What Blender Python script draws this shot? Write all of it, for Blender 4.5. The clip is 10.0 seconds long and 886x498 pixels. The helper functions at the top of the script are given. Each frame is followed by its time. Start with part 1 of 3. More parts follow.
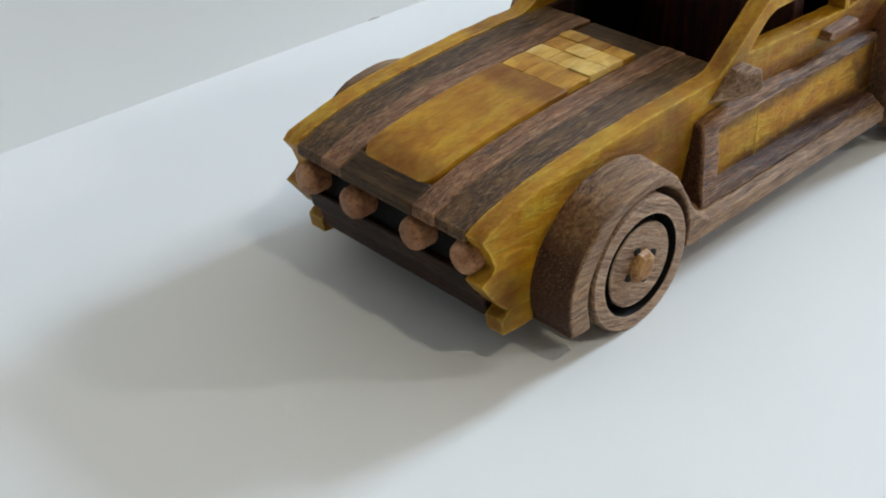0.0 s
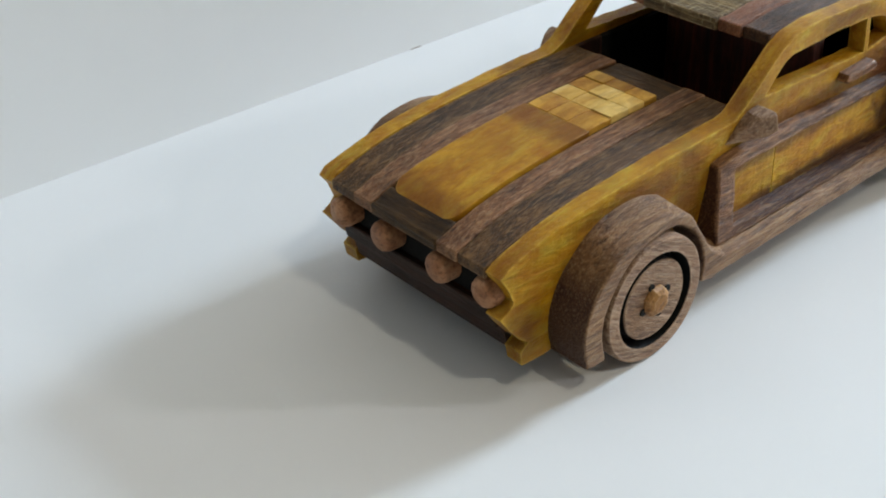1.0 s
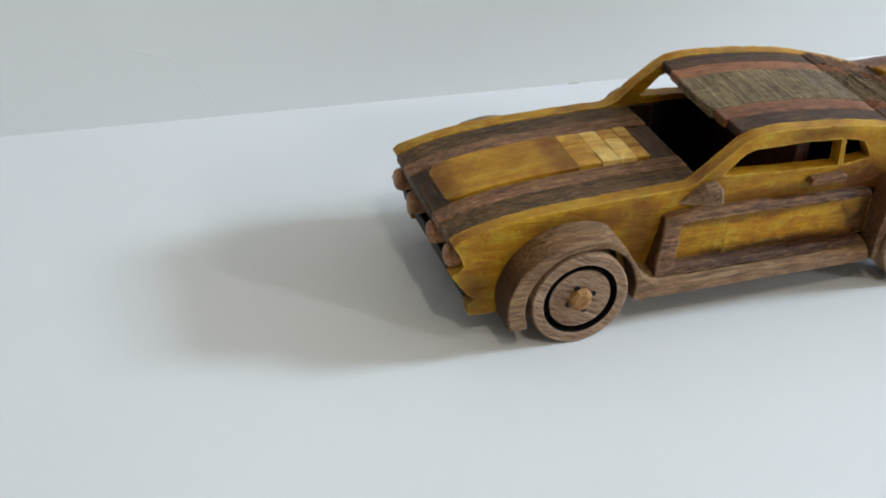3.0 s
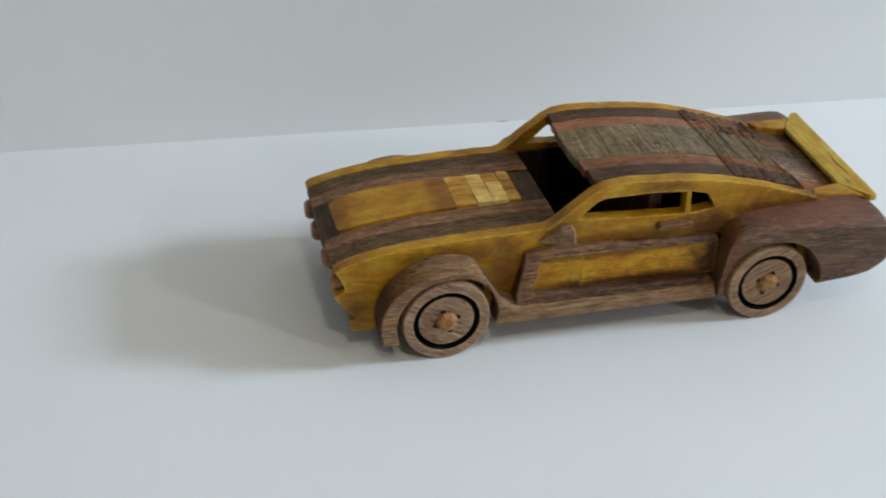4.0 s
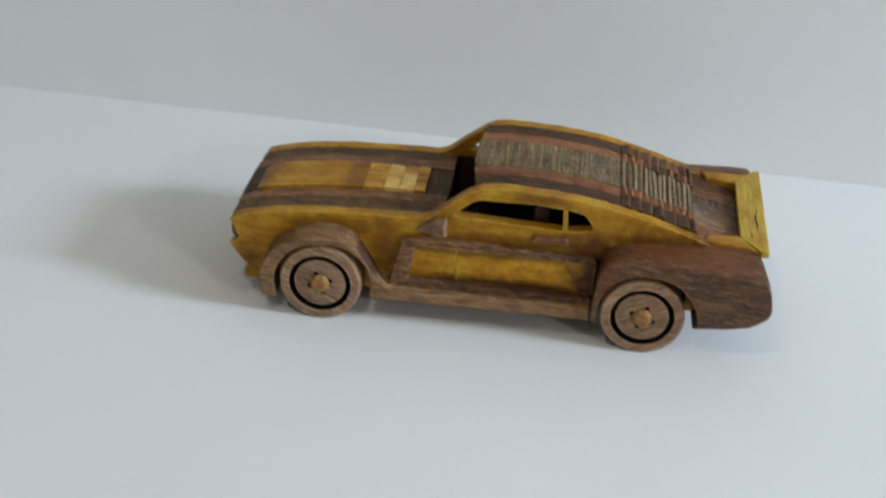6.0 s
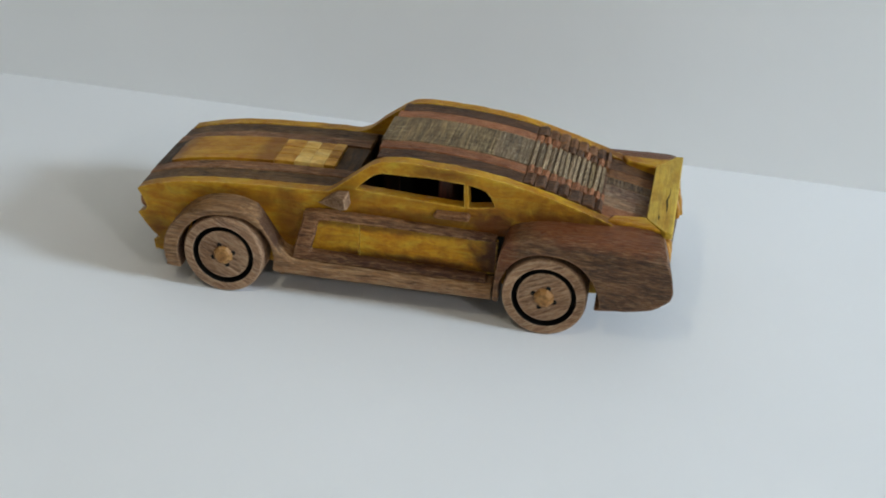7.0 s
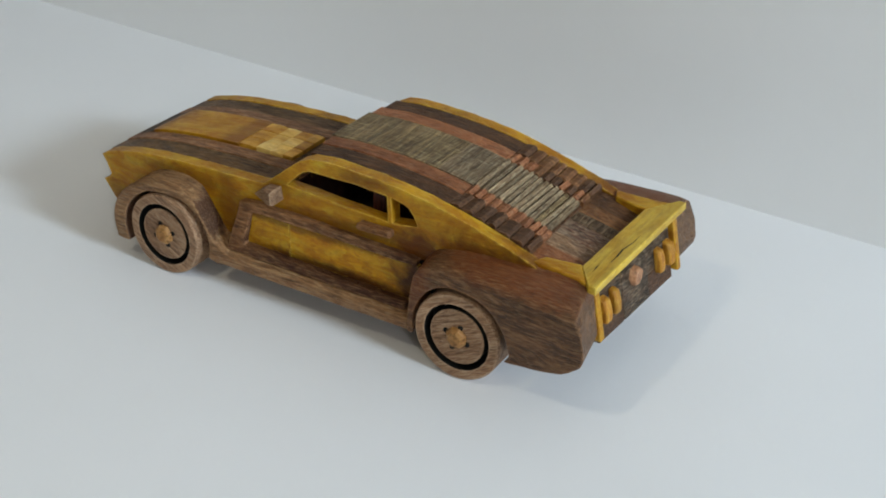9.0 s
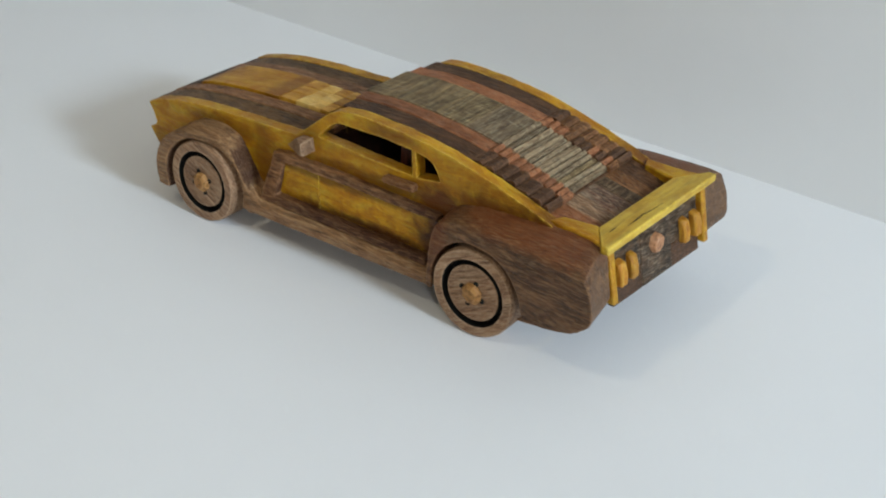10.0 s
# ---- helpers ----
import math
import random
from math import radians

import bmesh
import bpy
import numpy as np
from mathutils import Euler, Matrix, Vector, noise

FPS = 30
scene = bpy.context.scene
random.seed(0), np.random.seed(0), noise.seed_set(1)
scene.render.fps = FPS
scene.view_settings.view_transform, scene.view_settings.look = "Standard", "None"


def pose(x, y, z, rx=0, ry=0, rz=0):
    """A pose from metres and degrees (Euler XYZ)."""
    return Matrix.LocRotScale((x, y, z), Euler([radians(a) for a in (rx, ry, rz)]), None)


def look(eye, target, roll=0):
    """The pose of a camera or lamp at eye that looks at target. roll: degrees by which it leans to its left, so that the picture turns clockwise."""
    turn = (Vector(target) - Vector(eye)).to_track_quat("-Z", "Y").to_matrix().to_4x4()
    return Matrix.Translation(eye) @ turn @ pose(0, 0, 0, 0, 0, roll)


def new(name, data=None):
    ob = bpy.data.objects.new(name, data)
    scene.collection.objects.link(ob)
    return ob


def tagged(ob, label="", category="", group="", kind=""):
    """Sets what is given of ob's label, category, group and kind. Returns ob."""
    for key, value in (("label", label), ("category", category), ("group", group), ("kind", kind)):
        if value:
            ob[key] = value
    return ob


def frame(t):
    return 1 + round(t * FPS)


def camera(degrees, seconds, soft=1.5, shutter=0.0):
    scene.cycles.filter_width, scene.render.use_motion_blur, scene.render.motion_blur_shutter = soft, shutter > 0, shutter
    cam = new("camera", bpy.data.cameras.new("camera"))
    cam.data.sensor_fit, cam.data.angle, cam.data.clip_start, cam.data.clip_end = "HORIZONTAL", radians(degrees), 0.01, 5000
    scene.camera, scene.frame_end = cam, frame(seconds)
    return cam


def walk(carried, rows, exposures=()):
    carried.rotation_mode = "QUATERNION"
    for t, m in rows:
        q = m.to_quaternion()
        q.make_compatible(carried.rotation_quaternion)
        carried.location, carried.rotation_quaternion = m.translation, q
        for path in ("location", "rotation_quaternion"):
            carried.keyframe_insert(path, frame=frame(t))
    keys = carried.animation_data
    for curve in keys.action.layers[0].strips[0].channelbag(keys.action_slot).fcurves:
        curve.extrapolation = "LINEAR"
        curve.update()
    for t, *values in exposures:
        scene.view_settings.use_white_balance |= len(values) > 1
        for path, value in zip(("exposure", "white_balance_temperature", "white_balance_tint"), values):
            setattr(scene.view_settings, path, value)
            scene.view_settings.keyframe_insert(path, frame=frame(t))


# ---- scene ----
from mathutils.geometry import tessellate_polygon

# ---- camera ----
cam = camera(38.3, 10.0, soft=1.85, shutter=0.3)
PATH = [
    (0, (-0.31942, -0.23270, 0.21985), (-0.00688, 0.10553, -0.08085), -2.002),
    (0.3, (-0.32084, -0.22620, 0.21542), (-0.00847, 0.11247, -0.08496), -0.891),
    (0.5, (-0.31724, -0.22479, 0.21586), (-0.00676, 0.11645, -0.08357), -0.972),
    (0.8, (-0.31723, -0.23486, 0.22701), (-0.01075, 0.10955, -0.07290), -1.980),
    (1, (-0.31976, -0.24843, 0.23823), (-0.02574, 0.10711, -0.06117), -2.875),
    (1.3, (-0.31793, -0.27709, 0.25799), (-0.03943, 0.09097, -0.04112), -3.118),
    (1.5, (-0.31899, -0.29385, 0.26562), (-0.04637, 0.08272, -0.02827), -3.380),
    (1.8, (-0.32266, -0.31825, 0.27786), (-0.07712, 0.07695, -0.01545), -2.871),
    (2, (-0.31868, -0.33560, 0.28168), (-0.08210, 0.06572, -0.01068), -1.968),
    (2.2, (-0.31154, -0.34886, 0.28344), (-0.08667, 0.05744, -0.01127), -1.023),
    (3.3, (-0.25484, -0.44547, 0.32046), (-0.11333, -0.00182, 0.02781), 2.601),
    (3.5, (-0.24603, -0.45726, 0.33640), (-0.10687, -0.01169, 0.04554), 2.517),
    (3.8, (-0.22549, -0.48861, 0.35557), (-0.09504, -0.04485, 0.05799), 3.177),
    (4, (-0.21313, -0.50266, 0.36085), (-0.08471, -0.05858, 0.06286), 2.816),
    (4.1, (-0.20162, -0.51343, 0.36344), (-0.07762, -0.06604, 0.06854), 3.245),
    (4.2, (-0.18638, -0.52131, 0.36390), (-0.06079, -0.06681, 0.08078), 3.488),
    (4.3, (-0.18196, -0.52635, 0.36697), (-0.05684, -0.06652, 0.09237), 3.302),
    (4.4, (-0.17083, -0.53490, 0.36644), (-0.06280, -0.07076, 0.09183), 2.715),
    (4.5, (-0.16006, -0.53574, 0.36449), (-0.06495, -0.06637, 0.09404), 2.590),
    (4.6, (-0.14740, -0.53874, 0.36761), (-0.06262, -0.06482, 0.10168), 3.101),
    (4.7, (-0.13344, -0.54185, 0.36870), (-0.05922, -0.06449, 0.10580), 3.746),
    (4.8, (-0.12077, -0.54485, 0.37320), (-0.04443, -0.06946, 0.10735), 4.317),
    (4.9, (-0.10893, -0.54920, 0.37251), (-0.04104, -0.07492, 0.10241), 4.279),
    (5, (-0.10010, -0.55138, 0.37581), (-0.04909, -0.07960, 0.09776), 4.195),
    (5.1, (-0.09162, -0.55137, 0.37664), (-0.05800, -0.07936, 0.09633), 3.644),
    (5.2, (-0.08088, -0.55295, 0.37844), (-0.05916, -0.07837, 0.10130), 3.254),
    (5.3, (-0.06707, -0.55418, 0.37808), (-0.05206, -0.07652, 0.10584), 2.948),
    (5.5, (-0.04480, -0.55819, 0.37870), (-0.05268, -0.07974, 0.10755), 2.046),
    (5.6, (-0.02867, -0.56335, 0.37342), (-0.04860, -0.08521, 0.10234), 2.273),
    (5.8, (0.00134, -0.57642, 0.36186), (-0.03420, -0.09659, 0.09540), 2.565),
    (6, (0.03156, -0.58503, 0.35842), (-0.01379, -0.11208, 0.08135), 3.160),
    (6.2, (0.05156, -0.58256, 0.36807), (-0.00081, -0.11840, 0.07771), 2.966),
    (7.3, (0.12822, -0.57358, 0.31644), (0.04392, -0.09621, 0.05660), 2.782),
    (7.5, (0.12856, -0.55406, 0.31131), (0.04171, -0.08587, 0.03607), 2.032),
    (7.7, (0.14527, -0.52562, 0.31224), (0.03077, -0.05822, 0.04591), 1.425),
    (7.8, (0.16159, -0.51176, 0.31027), (0.03342, -0.04389, 0.05110), 1.869),
    (7.9, (0.18560, -0.49561, 0.31268), (0.04221, -0.03216, 0.05354), 2.403),
    (8, (0.20721, -0.48103, 0.31580), (0.05228, -0.02459, 0.05093), 3.331),
    (8.1, (0.22108, -0.47342, 0.31772), (0.05103, -0.02605, 0.04671), 3.189),
    (8.2, (0.23190, -0.46754, 0.31438), (0.04769, -0.03077, 0.03546), 3.009),
    (8.3, (0.24168, -0.46171, 0.31410), (0.04178, -0.03618, 0.02868), 3.033),
    (8.4, (0.25434, -0.45271, 0.31417), (0.03915, -0.03400, 0.02978), 2.526),
    (8.5, (0.26519, -0.44855, 0.31478), (0.03974, -0.03201, 0.03519), 2.163),
    (8.6, (0.27592, -0.44418, 0.31599), (0.04430, -0.03019, 0.03765), 2.136),
    (8.8, (0.28977, -0.43974, 0.31652), (0.05324, -0.02755, 0.03966), 1.672),
    (9, (0.29770, -0.44005, 0.31765), (0.05730, -0.02834, 0.04341), 1.519),
    (9.2, (0.30218, -0.44006, 0.31886), (0.05461, -0.03180, 0.04587), 1.340),
    (9.5, (0.30825, -0.43780, 0.31714), (0.04577, -0.03945, 0.04343), 0.982),
    (9.7, (0.31654, -0.43761, 0.31278), (0.04663, -0.04404, 0.03937), 1.161),
    (10, (0.33442, -0.43055, 0.30101), (0.05596, -0.04265, 0.02806), 2.096),
]
EXPOSURES = [(0.0, 0.46, 6620, 11), (2.2, 0.50, 6600, 11), (3.6, 0.22, 6600, 11), (5.0, 0.09, 6620, 11), (7.5, 0.05, 6720, 11), (8.5, 0.02, 6760, 11), (10.0, 0.12, 6780, 11)]
walk(cam, [(t, look(eye, target, roll)) for t, eye, target, roll in PATH], EXPOSURES)

# Where the table meets the wall, in cm: at x = -30 and at x = 25.
EDGE_L, EDGE_R = 18.294, 15.892

# ---- world and lights ----
world = bpy.data.worlds.new("room_sky")
scene.world = world
world.use_nodes = True
wn = world.node_tree.nodes
wn["Background"].inputs[0].default_value = (0.75, 0.86, 1.0, 1)
wn["Background"].inputs[1].default_value = 0.6


def area_lamp(name, eye, target, sx, sy, watts, colour):
    data = bpy.data.lights.new(name, "AREA")
    data.shape, data.size, data.size_y, data.energy, data.color = "RECTANGLE", sx, sy, watts, colour
    ob = new(name, data)
    ob.matrix_world = look(eye, target)
    return ob


# Low daylight through the side window, along the car from tail to nose.
area_lamp("side_window_light", (3.3, -0.48, 1.42), (0.0, 0.0, 0.0), 0.62, 0.55, 112.0, (0.63, 0.81, 1.0))
# A small high window in the front wall, off the car's tail.
area_lamp("high_window_light", (2.64, -2.52, 1.65), (0.0, 0.0, 0.0), 0.22, 0.22, 20.0, (0.95, 0.97, 1.0))
# Hanging lamp above the front of the table.
area_lamp("hanging_lamp_light", (-0.13, -0.56, 0.85), (0.0, 0.0, 0.0), 0.042, 0.042, 1.0, (1.0, 0.94, 0.74))
# Wide unseen fill lamp under the closed ceiling, added for soft overall light.
area_lamp("ceiling_fill_light", (-0.2, -0.5, 1.84), (-0.2, -0.5, 0.0), 3.6, 1.2, 2.0, (1.0, 0.90, 0.70))

# ---- materials ----
def srgb(r, g, b):
    f = lambda c: c / 12.92 if c <= 0.04045 else ((c + 0.055) / 1.055) ** 2.4
    return (f(r / 255), f(g / 255), f(b / 255), 1.0)


def ramp(nt, stops):
    node = nt.nodes.new("ShaderNodeValToRGB")
    el = node.color_ramp.elements
    while len(el) < len(stops):
        el.new(0.5)
    for e, (p, c) in zip(el, stops):
        e.position, e.color = p, c
    return node


def wood(name, light, mid, dark, stain=None, stain_amount=0.5, axis="x", fine=1.0, rough=0.5, relief=0.25, lines=0.0, spread=0.12, fleck=None, blotch=1.0, burn=None, gloss=0.42, marks=(), mark=None, pore=0.7, rubbed=0.85, flecks=0.75, streak=0.22, chatter=0.0, end=None):
    """Oiled wood: long grain along one axis, blotchy stain, pores and a fine relief."""
    m = bpy.data.materials.new(name)
    m.use_nodes = True
    nt = m.node_tree
    N, L = nt.nodes.new, nt.links.new
    bsdf = nt.nodes["Principled BSDF"]
    tc, info = N("ShaderNodeTexCoord"), N("ShaderNodeObjectInfo")
    shift = N("ShaderNodeVectorMath")
    shift.operation = "MULTIPLY_ADD"
    comb = N("ShaderNodeCombineXYZ")
    for i in range(3):
        L(info.outputs["Random"], comb.inputs[i])
    L(comb.outputs[0], shift.inputs[0])
    shift.inputs[1].default_value = (0.37, 0.53, 0.71)
    L(tc.outputs["Object"], shift.inputs[2])
    stretch = {"x": (28, 260, 260), "y": (260, 28, 260), "z": (260, 260, 28), "n": (150, 150, 150), "across": (420, 26, 420), "soft": (34, 130, 130)}[axis]

    def noise_tex(scale_vec, scale, detail, rough_=0.6, distort=0.0):
        mp = N("ShaderNodeMapping")
        mp.inputs["Scale"].default_value = scale_vec
        L(shift.outputs[0], mp.inputs[0])
        n = N("ShaderNodeTexNoise")
        n.inputs["Scale"].default_value, n.inputs["Detail"].default_value = scale, detail
        n.inputs["Roughness"].default_value, n.inputs["Distortion"].default_value = rough_, distort
        L(mp.outputs[0], n.inputs["Vector"])
        return n

    grain = noise_tex(stretch, 1.0 * fine, 5, 0.62, 0.6)
    col = ramp(nt, [(0.30, dark), (0.5, mid), (0.70, light)])
    L(grain.outputs["Fac"], col.inputs[0])
    out = col.outputs[0]
    # long streaks from board to board, and faint marks left by the saw
    def shade(tex, lo, hi, source):
        mr = N("ShaderNodeMapRange")
        mr.inputs["From Min"].default_value, mr.inputs["From Max"].default_value = 0.3, 0.7
        mr.inputs["To Min"].default_value, mr.inputs["To Max"].default_value = lo, hi
        L(tex.outputs["Fac"], mr.inputs["Value"])
        sh = N("ShaderNodeHueSaturation")
        L(mr.outputs[0], sh.inputs["Value"])
        L(source, sh.inputs["Color"])
        return sh.outputs[0]

    if streak:
        out = shade(noise_tex(tuple(0.22 * q for q in stretch), 1.0, 4, 0.6, 1.4), 1 - streak, 1 + streak, out)
    if chatter:
        saw_z = noise_tex((460, 460, 30), 1.0, 3, 0.6, 0.4)
        out = shade(saw_z, 1 - chatter, 1 + chatter, out)
    # broad stain
    blot = noise_tex((55, 80, 80), blotch, 5, 0.65, 0.5)
    if stain:
        sr = ramp(nt, [(0.42, (0, 0, 0, 1)), (0.66, (1, 1, 1, 1))])
        L(blot.outputs["Fac"], sr.inputs[0])
        amount = N("ShaderNodeMath")
        amount.operation = "MULTIPLY"
        amount.inputs[1].default_value = stain_amount
        L(sr.outputs[0], amount.inputs[0])
        mix = N("ShaderNodeMix")
        mix.data_type = "RGBA"
        L(amount.outputs[0], mix.inputs["Factor"])
        L(out, mix.inputs["A"])
        mix.inputs["B"].default_value = stain
        out = mix.outputs["Result"]
    # scorched and sanded-through patches
    if burn:
        bp = noise_tex((150, 170, 170), 1.0, 4, 0.6, 0.8)
        br = ramp(nt, [(0.50, (0, 0, 0, 1)), (0.72, (0.75, 0.75, 0.75, 1))])
        L(bp.outputs["Fac"], br.inputs[0])
        bx = N("ShaderNodeMix")
        bx.data_type = "RGBA"
        L(br.outputs[0], bx.inputs["Factor"])
        L(out, bx.inputs["A"])
        bx.inputs["B"].default_value = burn
        out = bx.outputs["Result"]
    # old varnish stains and other coloured patches of a given place and size
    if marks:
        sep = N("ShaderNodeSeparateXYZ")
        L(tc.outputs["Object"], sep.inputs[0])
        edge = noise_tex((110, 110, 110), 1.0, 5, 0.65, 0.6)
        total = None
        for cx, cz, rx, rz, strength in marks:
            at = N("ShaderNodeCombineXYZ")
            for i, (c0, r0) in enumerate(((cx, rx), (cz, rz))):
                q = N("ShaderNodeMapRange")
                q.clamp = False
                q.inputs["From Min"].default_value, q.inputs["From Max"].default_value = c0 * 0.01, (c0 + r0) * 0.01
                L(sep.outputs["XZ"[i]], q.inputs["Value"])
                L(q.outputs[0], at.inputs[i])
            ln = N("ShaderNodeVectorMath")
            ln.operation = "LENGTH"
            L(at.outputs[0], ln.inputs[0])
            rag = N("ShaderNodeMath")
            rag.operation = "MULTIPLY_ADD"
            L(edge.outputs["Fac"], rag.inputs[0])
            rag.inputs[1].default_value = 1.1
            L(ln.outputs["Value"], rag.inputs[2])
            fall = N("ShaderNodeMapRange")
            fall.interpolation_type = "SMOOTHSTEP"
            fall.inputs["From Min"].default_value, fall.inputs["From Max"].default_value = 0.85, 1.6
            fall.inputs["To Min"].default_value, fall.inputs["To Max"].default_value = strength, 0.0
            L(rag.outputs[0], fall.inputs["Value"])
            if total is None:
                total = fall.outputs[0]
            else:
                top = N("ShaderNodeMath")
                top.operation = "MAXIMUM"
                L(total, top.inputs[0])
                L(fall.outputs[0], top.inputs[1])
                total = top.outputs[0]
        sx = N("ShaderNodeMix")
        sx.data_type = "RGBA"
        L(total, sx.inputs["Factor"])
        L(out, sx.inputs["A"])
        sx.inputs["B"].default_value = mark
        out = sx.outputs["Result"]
    # faces turned along x are darkened: their shade is put into the colour
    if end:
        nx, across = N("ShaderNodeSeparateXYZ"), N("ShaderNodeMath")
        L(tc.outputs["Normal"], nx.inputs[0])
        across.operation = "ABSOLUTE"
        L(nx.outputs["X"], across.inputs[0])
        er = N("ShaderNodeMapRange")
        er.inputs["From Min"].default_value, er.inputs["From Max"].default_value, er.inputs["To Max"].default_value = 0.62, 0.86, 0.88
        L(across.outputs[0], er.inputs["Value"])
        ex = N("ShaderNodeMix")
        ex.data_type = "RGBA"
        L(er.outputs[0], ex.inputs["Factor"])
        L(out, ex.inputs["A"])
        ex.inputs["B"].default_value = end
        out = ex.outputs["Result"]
    # pores: thin short dark streaks
    pores = noise_tex(tuple(4 * s for s in stretch), 1.0 * fine, 3, 0.7)
    pr = ramp(nt, [(0.36, (0.34, 0.30, 0.27, 1)), (0.52, (1, 1, 1, 1))])
    L(pores.outputs["Fac"], pr.inputs[0])
    mul = N("ShaderNodeMix")
    mul.data_type, mul.blend_type = "RGBA", "MULTIPLY"
    mul.inputs["Factor"].default_value = pore
    L(out, mul.inputs["A"])
    L(pr.outputs[0], mul.inputs["B"])
    out = mul.outputs["Result"]
    if fleck:
        fk = noise_tex(tuple(3.2 * q for q in stretch), 2.2, 2, 0.5)
        fr = ramp(nt, [(0.52, (0, 0, 0, 1)), (0.68, (flecks, flecks, flecks, 1))])
        L(fk.outputs["Fac"], fr.inputs[0])
        fm = N("ShaderNodeMix")
        fm.data_type = "RGBA"
        L(fr.outputs[0], fm.inputs["Factor"])
        L(out, fm.inputs["A"])
        fm.inputs["B"].default_value = fleck
        out = fm.outputs["Result"]
        if axis == "across":
            fk = noise_tex((110, 1500, 400), 1.0, 2, 0.5)
            fr = ramp(nt, [(0.56, (0, 0, 0, 1)), (0.72, (0.6, 0.6, 0.6, 1))])
            L(fk.outputs["Fac"], fr.inputs[0])
            fm = N("ShaderNodeMix")
            fm.data_type = "RGBA"
            L(fr.outputs[0], fm.inputs["Factor"])
            L(out, fm.inputs["A"])
            fm.inputs["B"].default_value = fleck
            out = fm.outputs["Result"]
    # rubbed edges
    rub = N("ShaderNodeBevel")
    rub.samples = 4
    rub.inputs["Radius"].default_value = 0.0016
    geo = N("ShaderNodeNewGeometry")
    dot = N("ShaderNodeVectorMath")
    dot.operation = "DOT_PRODUCT"
    L(rub.outputs[0], dot.inputs[0])
    L(geo.outputs["Normal"], dot.inputs[1])
    worn = N("ShaderNodeMapRange")
    worn.inputs["From Min"].default_value, worn.inputs["From Max"].default_value = 0.985, 0.86
    worn.inputs["To Max"].default_value = rubbed
    L(dot.outputs["Value"], worn.inputs["Value"])
    patch = noise_tex((300, 300, 300), 1.0, 3, 0.6)
    pm = N("ShaderNodeMapRange")
    pm.inputs["From Min"].default_value, pm.inputs["From Max"].default_value = 0.38, 0.62
    L(patch.outputs["Fac"], pm.inputs["Value"])
    wf = N("ShaderNodeMath")
    wf.operation = "MULTIPLY"
    L(worn.outputs[0], wf.inputs[0])
    L(pm.outputs[0], wf.inputs[1])
    wm = N("ShaderNodeMix")
    wm.data_type = "RGBA"
    L(wf.outputs[0], wm.inputs["Factor"])
    L(out, wm.inputs["A"])
    wm.inputs["B"].default_value = tuple(min(1.0, 1.35 * q + 0.03) for q in light[:3]) + (1.0,)
    out = wm.outputs["Result"]
    # piece to piece variation
    var = N("ShaderNodeMapRange")
    var.inputs["To Min"].default_value, var.inputs["To Max"].default_value = 1 - spread, 1 + spread
    L(info.outputs["Random"], var.inputs["Value"])
    hsv = N("ShaderNodeHueSaturation")
    L(var.outputs[0], hsv.inputs["Value"])
    L(out, hsv.inputs["Color"])
    L(hsv.outputs[0], bsdf.inputs["Base Color"])
    rr = N("ShaderNodeMapRange")
    rr.inputs["To Min"].default_value, rr.inputs["To Max"].default_value = rough - 0.1, rough + 0.15
    L(blot.outputs["Fac"], rr.inputs["Value"])
    L(rr.outputs[0], bsdf.inputs["Roughness"])
    bsdf.inputs["Specular IOR Level"].default_value = gloss
    # relief
    height = N("ShaderNodeMath")
    height.operation = "MULTIPLY_ADD"
    L(pores.outputs["Fac"], height.inputs[0])
    height.inputs[1].default_value = 0.5
    L(grain.outputs["Fac"], height.inputs[2])
    hout = height.outputs[0]
    if chatter:
        h3 = N("ShaderNodeMath")
        h3.operation = "MULTIPLY_ADD"
        L(saw_z.outputs["Fac"], h3.inputs[0])
        h3.inputs[1].default_value = 5 * chatter
        L(hout, h3.inputs[2])
        hout = h3.outputs[0]
    if lines:
        saw = noise_tex((900, 20, 20), 1.0, 2, 0.6, 0.3)
        h2 = N("ShaderNodeMath")
        h2.operation = "MULTIPLY_ADD"
        L(saw.outputs["Fac"], h2.inputs[0])
        h2.inputs[1].default_value = lines
        L(hout, h2.inputs[2])
        hout = h2.outputs[0]
    bump = N("ShaderNodeBump")
    bump.inputs["Strength"].default_value, bump.inputs["Distance"].default_value = relief, 0.0012
    L(hout, bump.inputs["Height"])
    L(bump.outputs[0], bsdf.inputs["Normal"])
    return m


K = 0.74


def tone(r, g, b):
    return srgb(r * K, g * K, b * K)


HONEY = (tone(255, 210, 62), tone(250, 181, 31), tone(220, 141, 12), tone(164, 82, 6))
SIDE_Y = wood("stained_honey_yellow_wood", *HONEY, 0.5, "soft", 2.0, 0.42, 0.7, blotch=0.9, burn=tone(204, 122, 6), pore=0.2, gloss=0.26, streak=0.14, chatter=0.045,
              marks=((9.6, 5.3, 6.0, 1.3, 0.85), (5.3, 4.7, 2.2, 1.4, 0.92), (2.4, 7.2, 2.0, 0.6, 0.6), (-7.6, 4.7, 3.6, 0.6, 0.6), (-2.1, 5.7, 0.9, 0.9, 0.4), (-12.2, 2.2, 1.3, 1.6, 0.6), (1.0, 4.75, 5.0, 0.45, 0.6), (-5.0, 4.0, 1.0, 2.4, 0.55)), mark=tone(112, 50, 5))
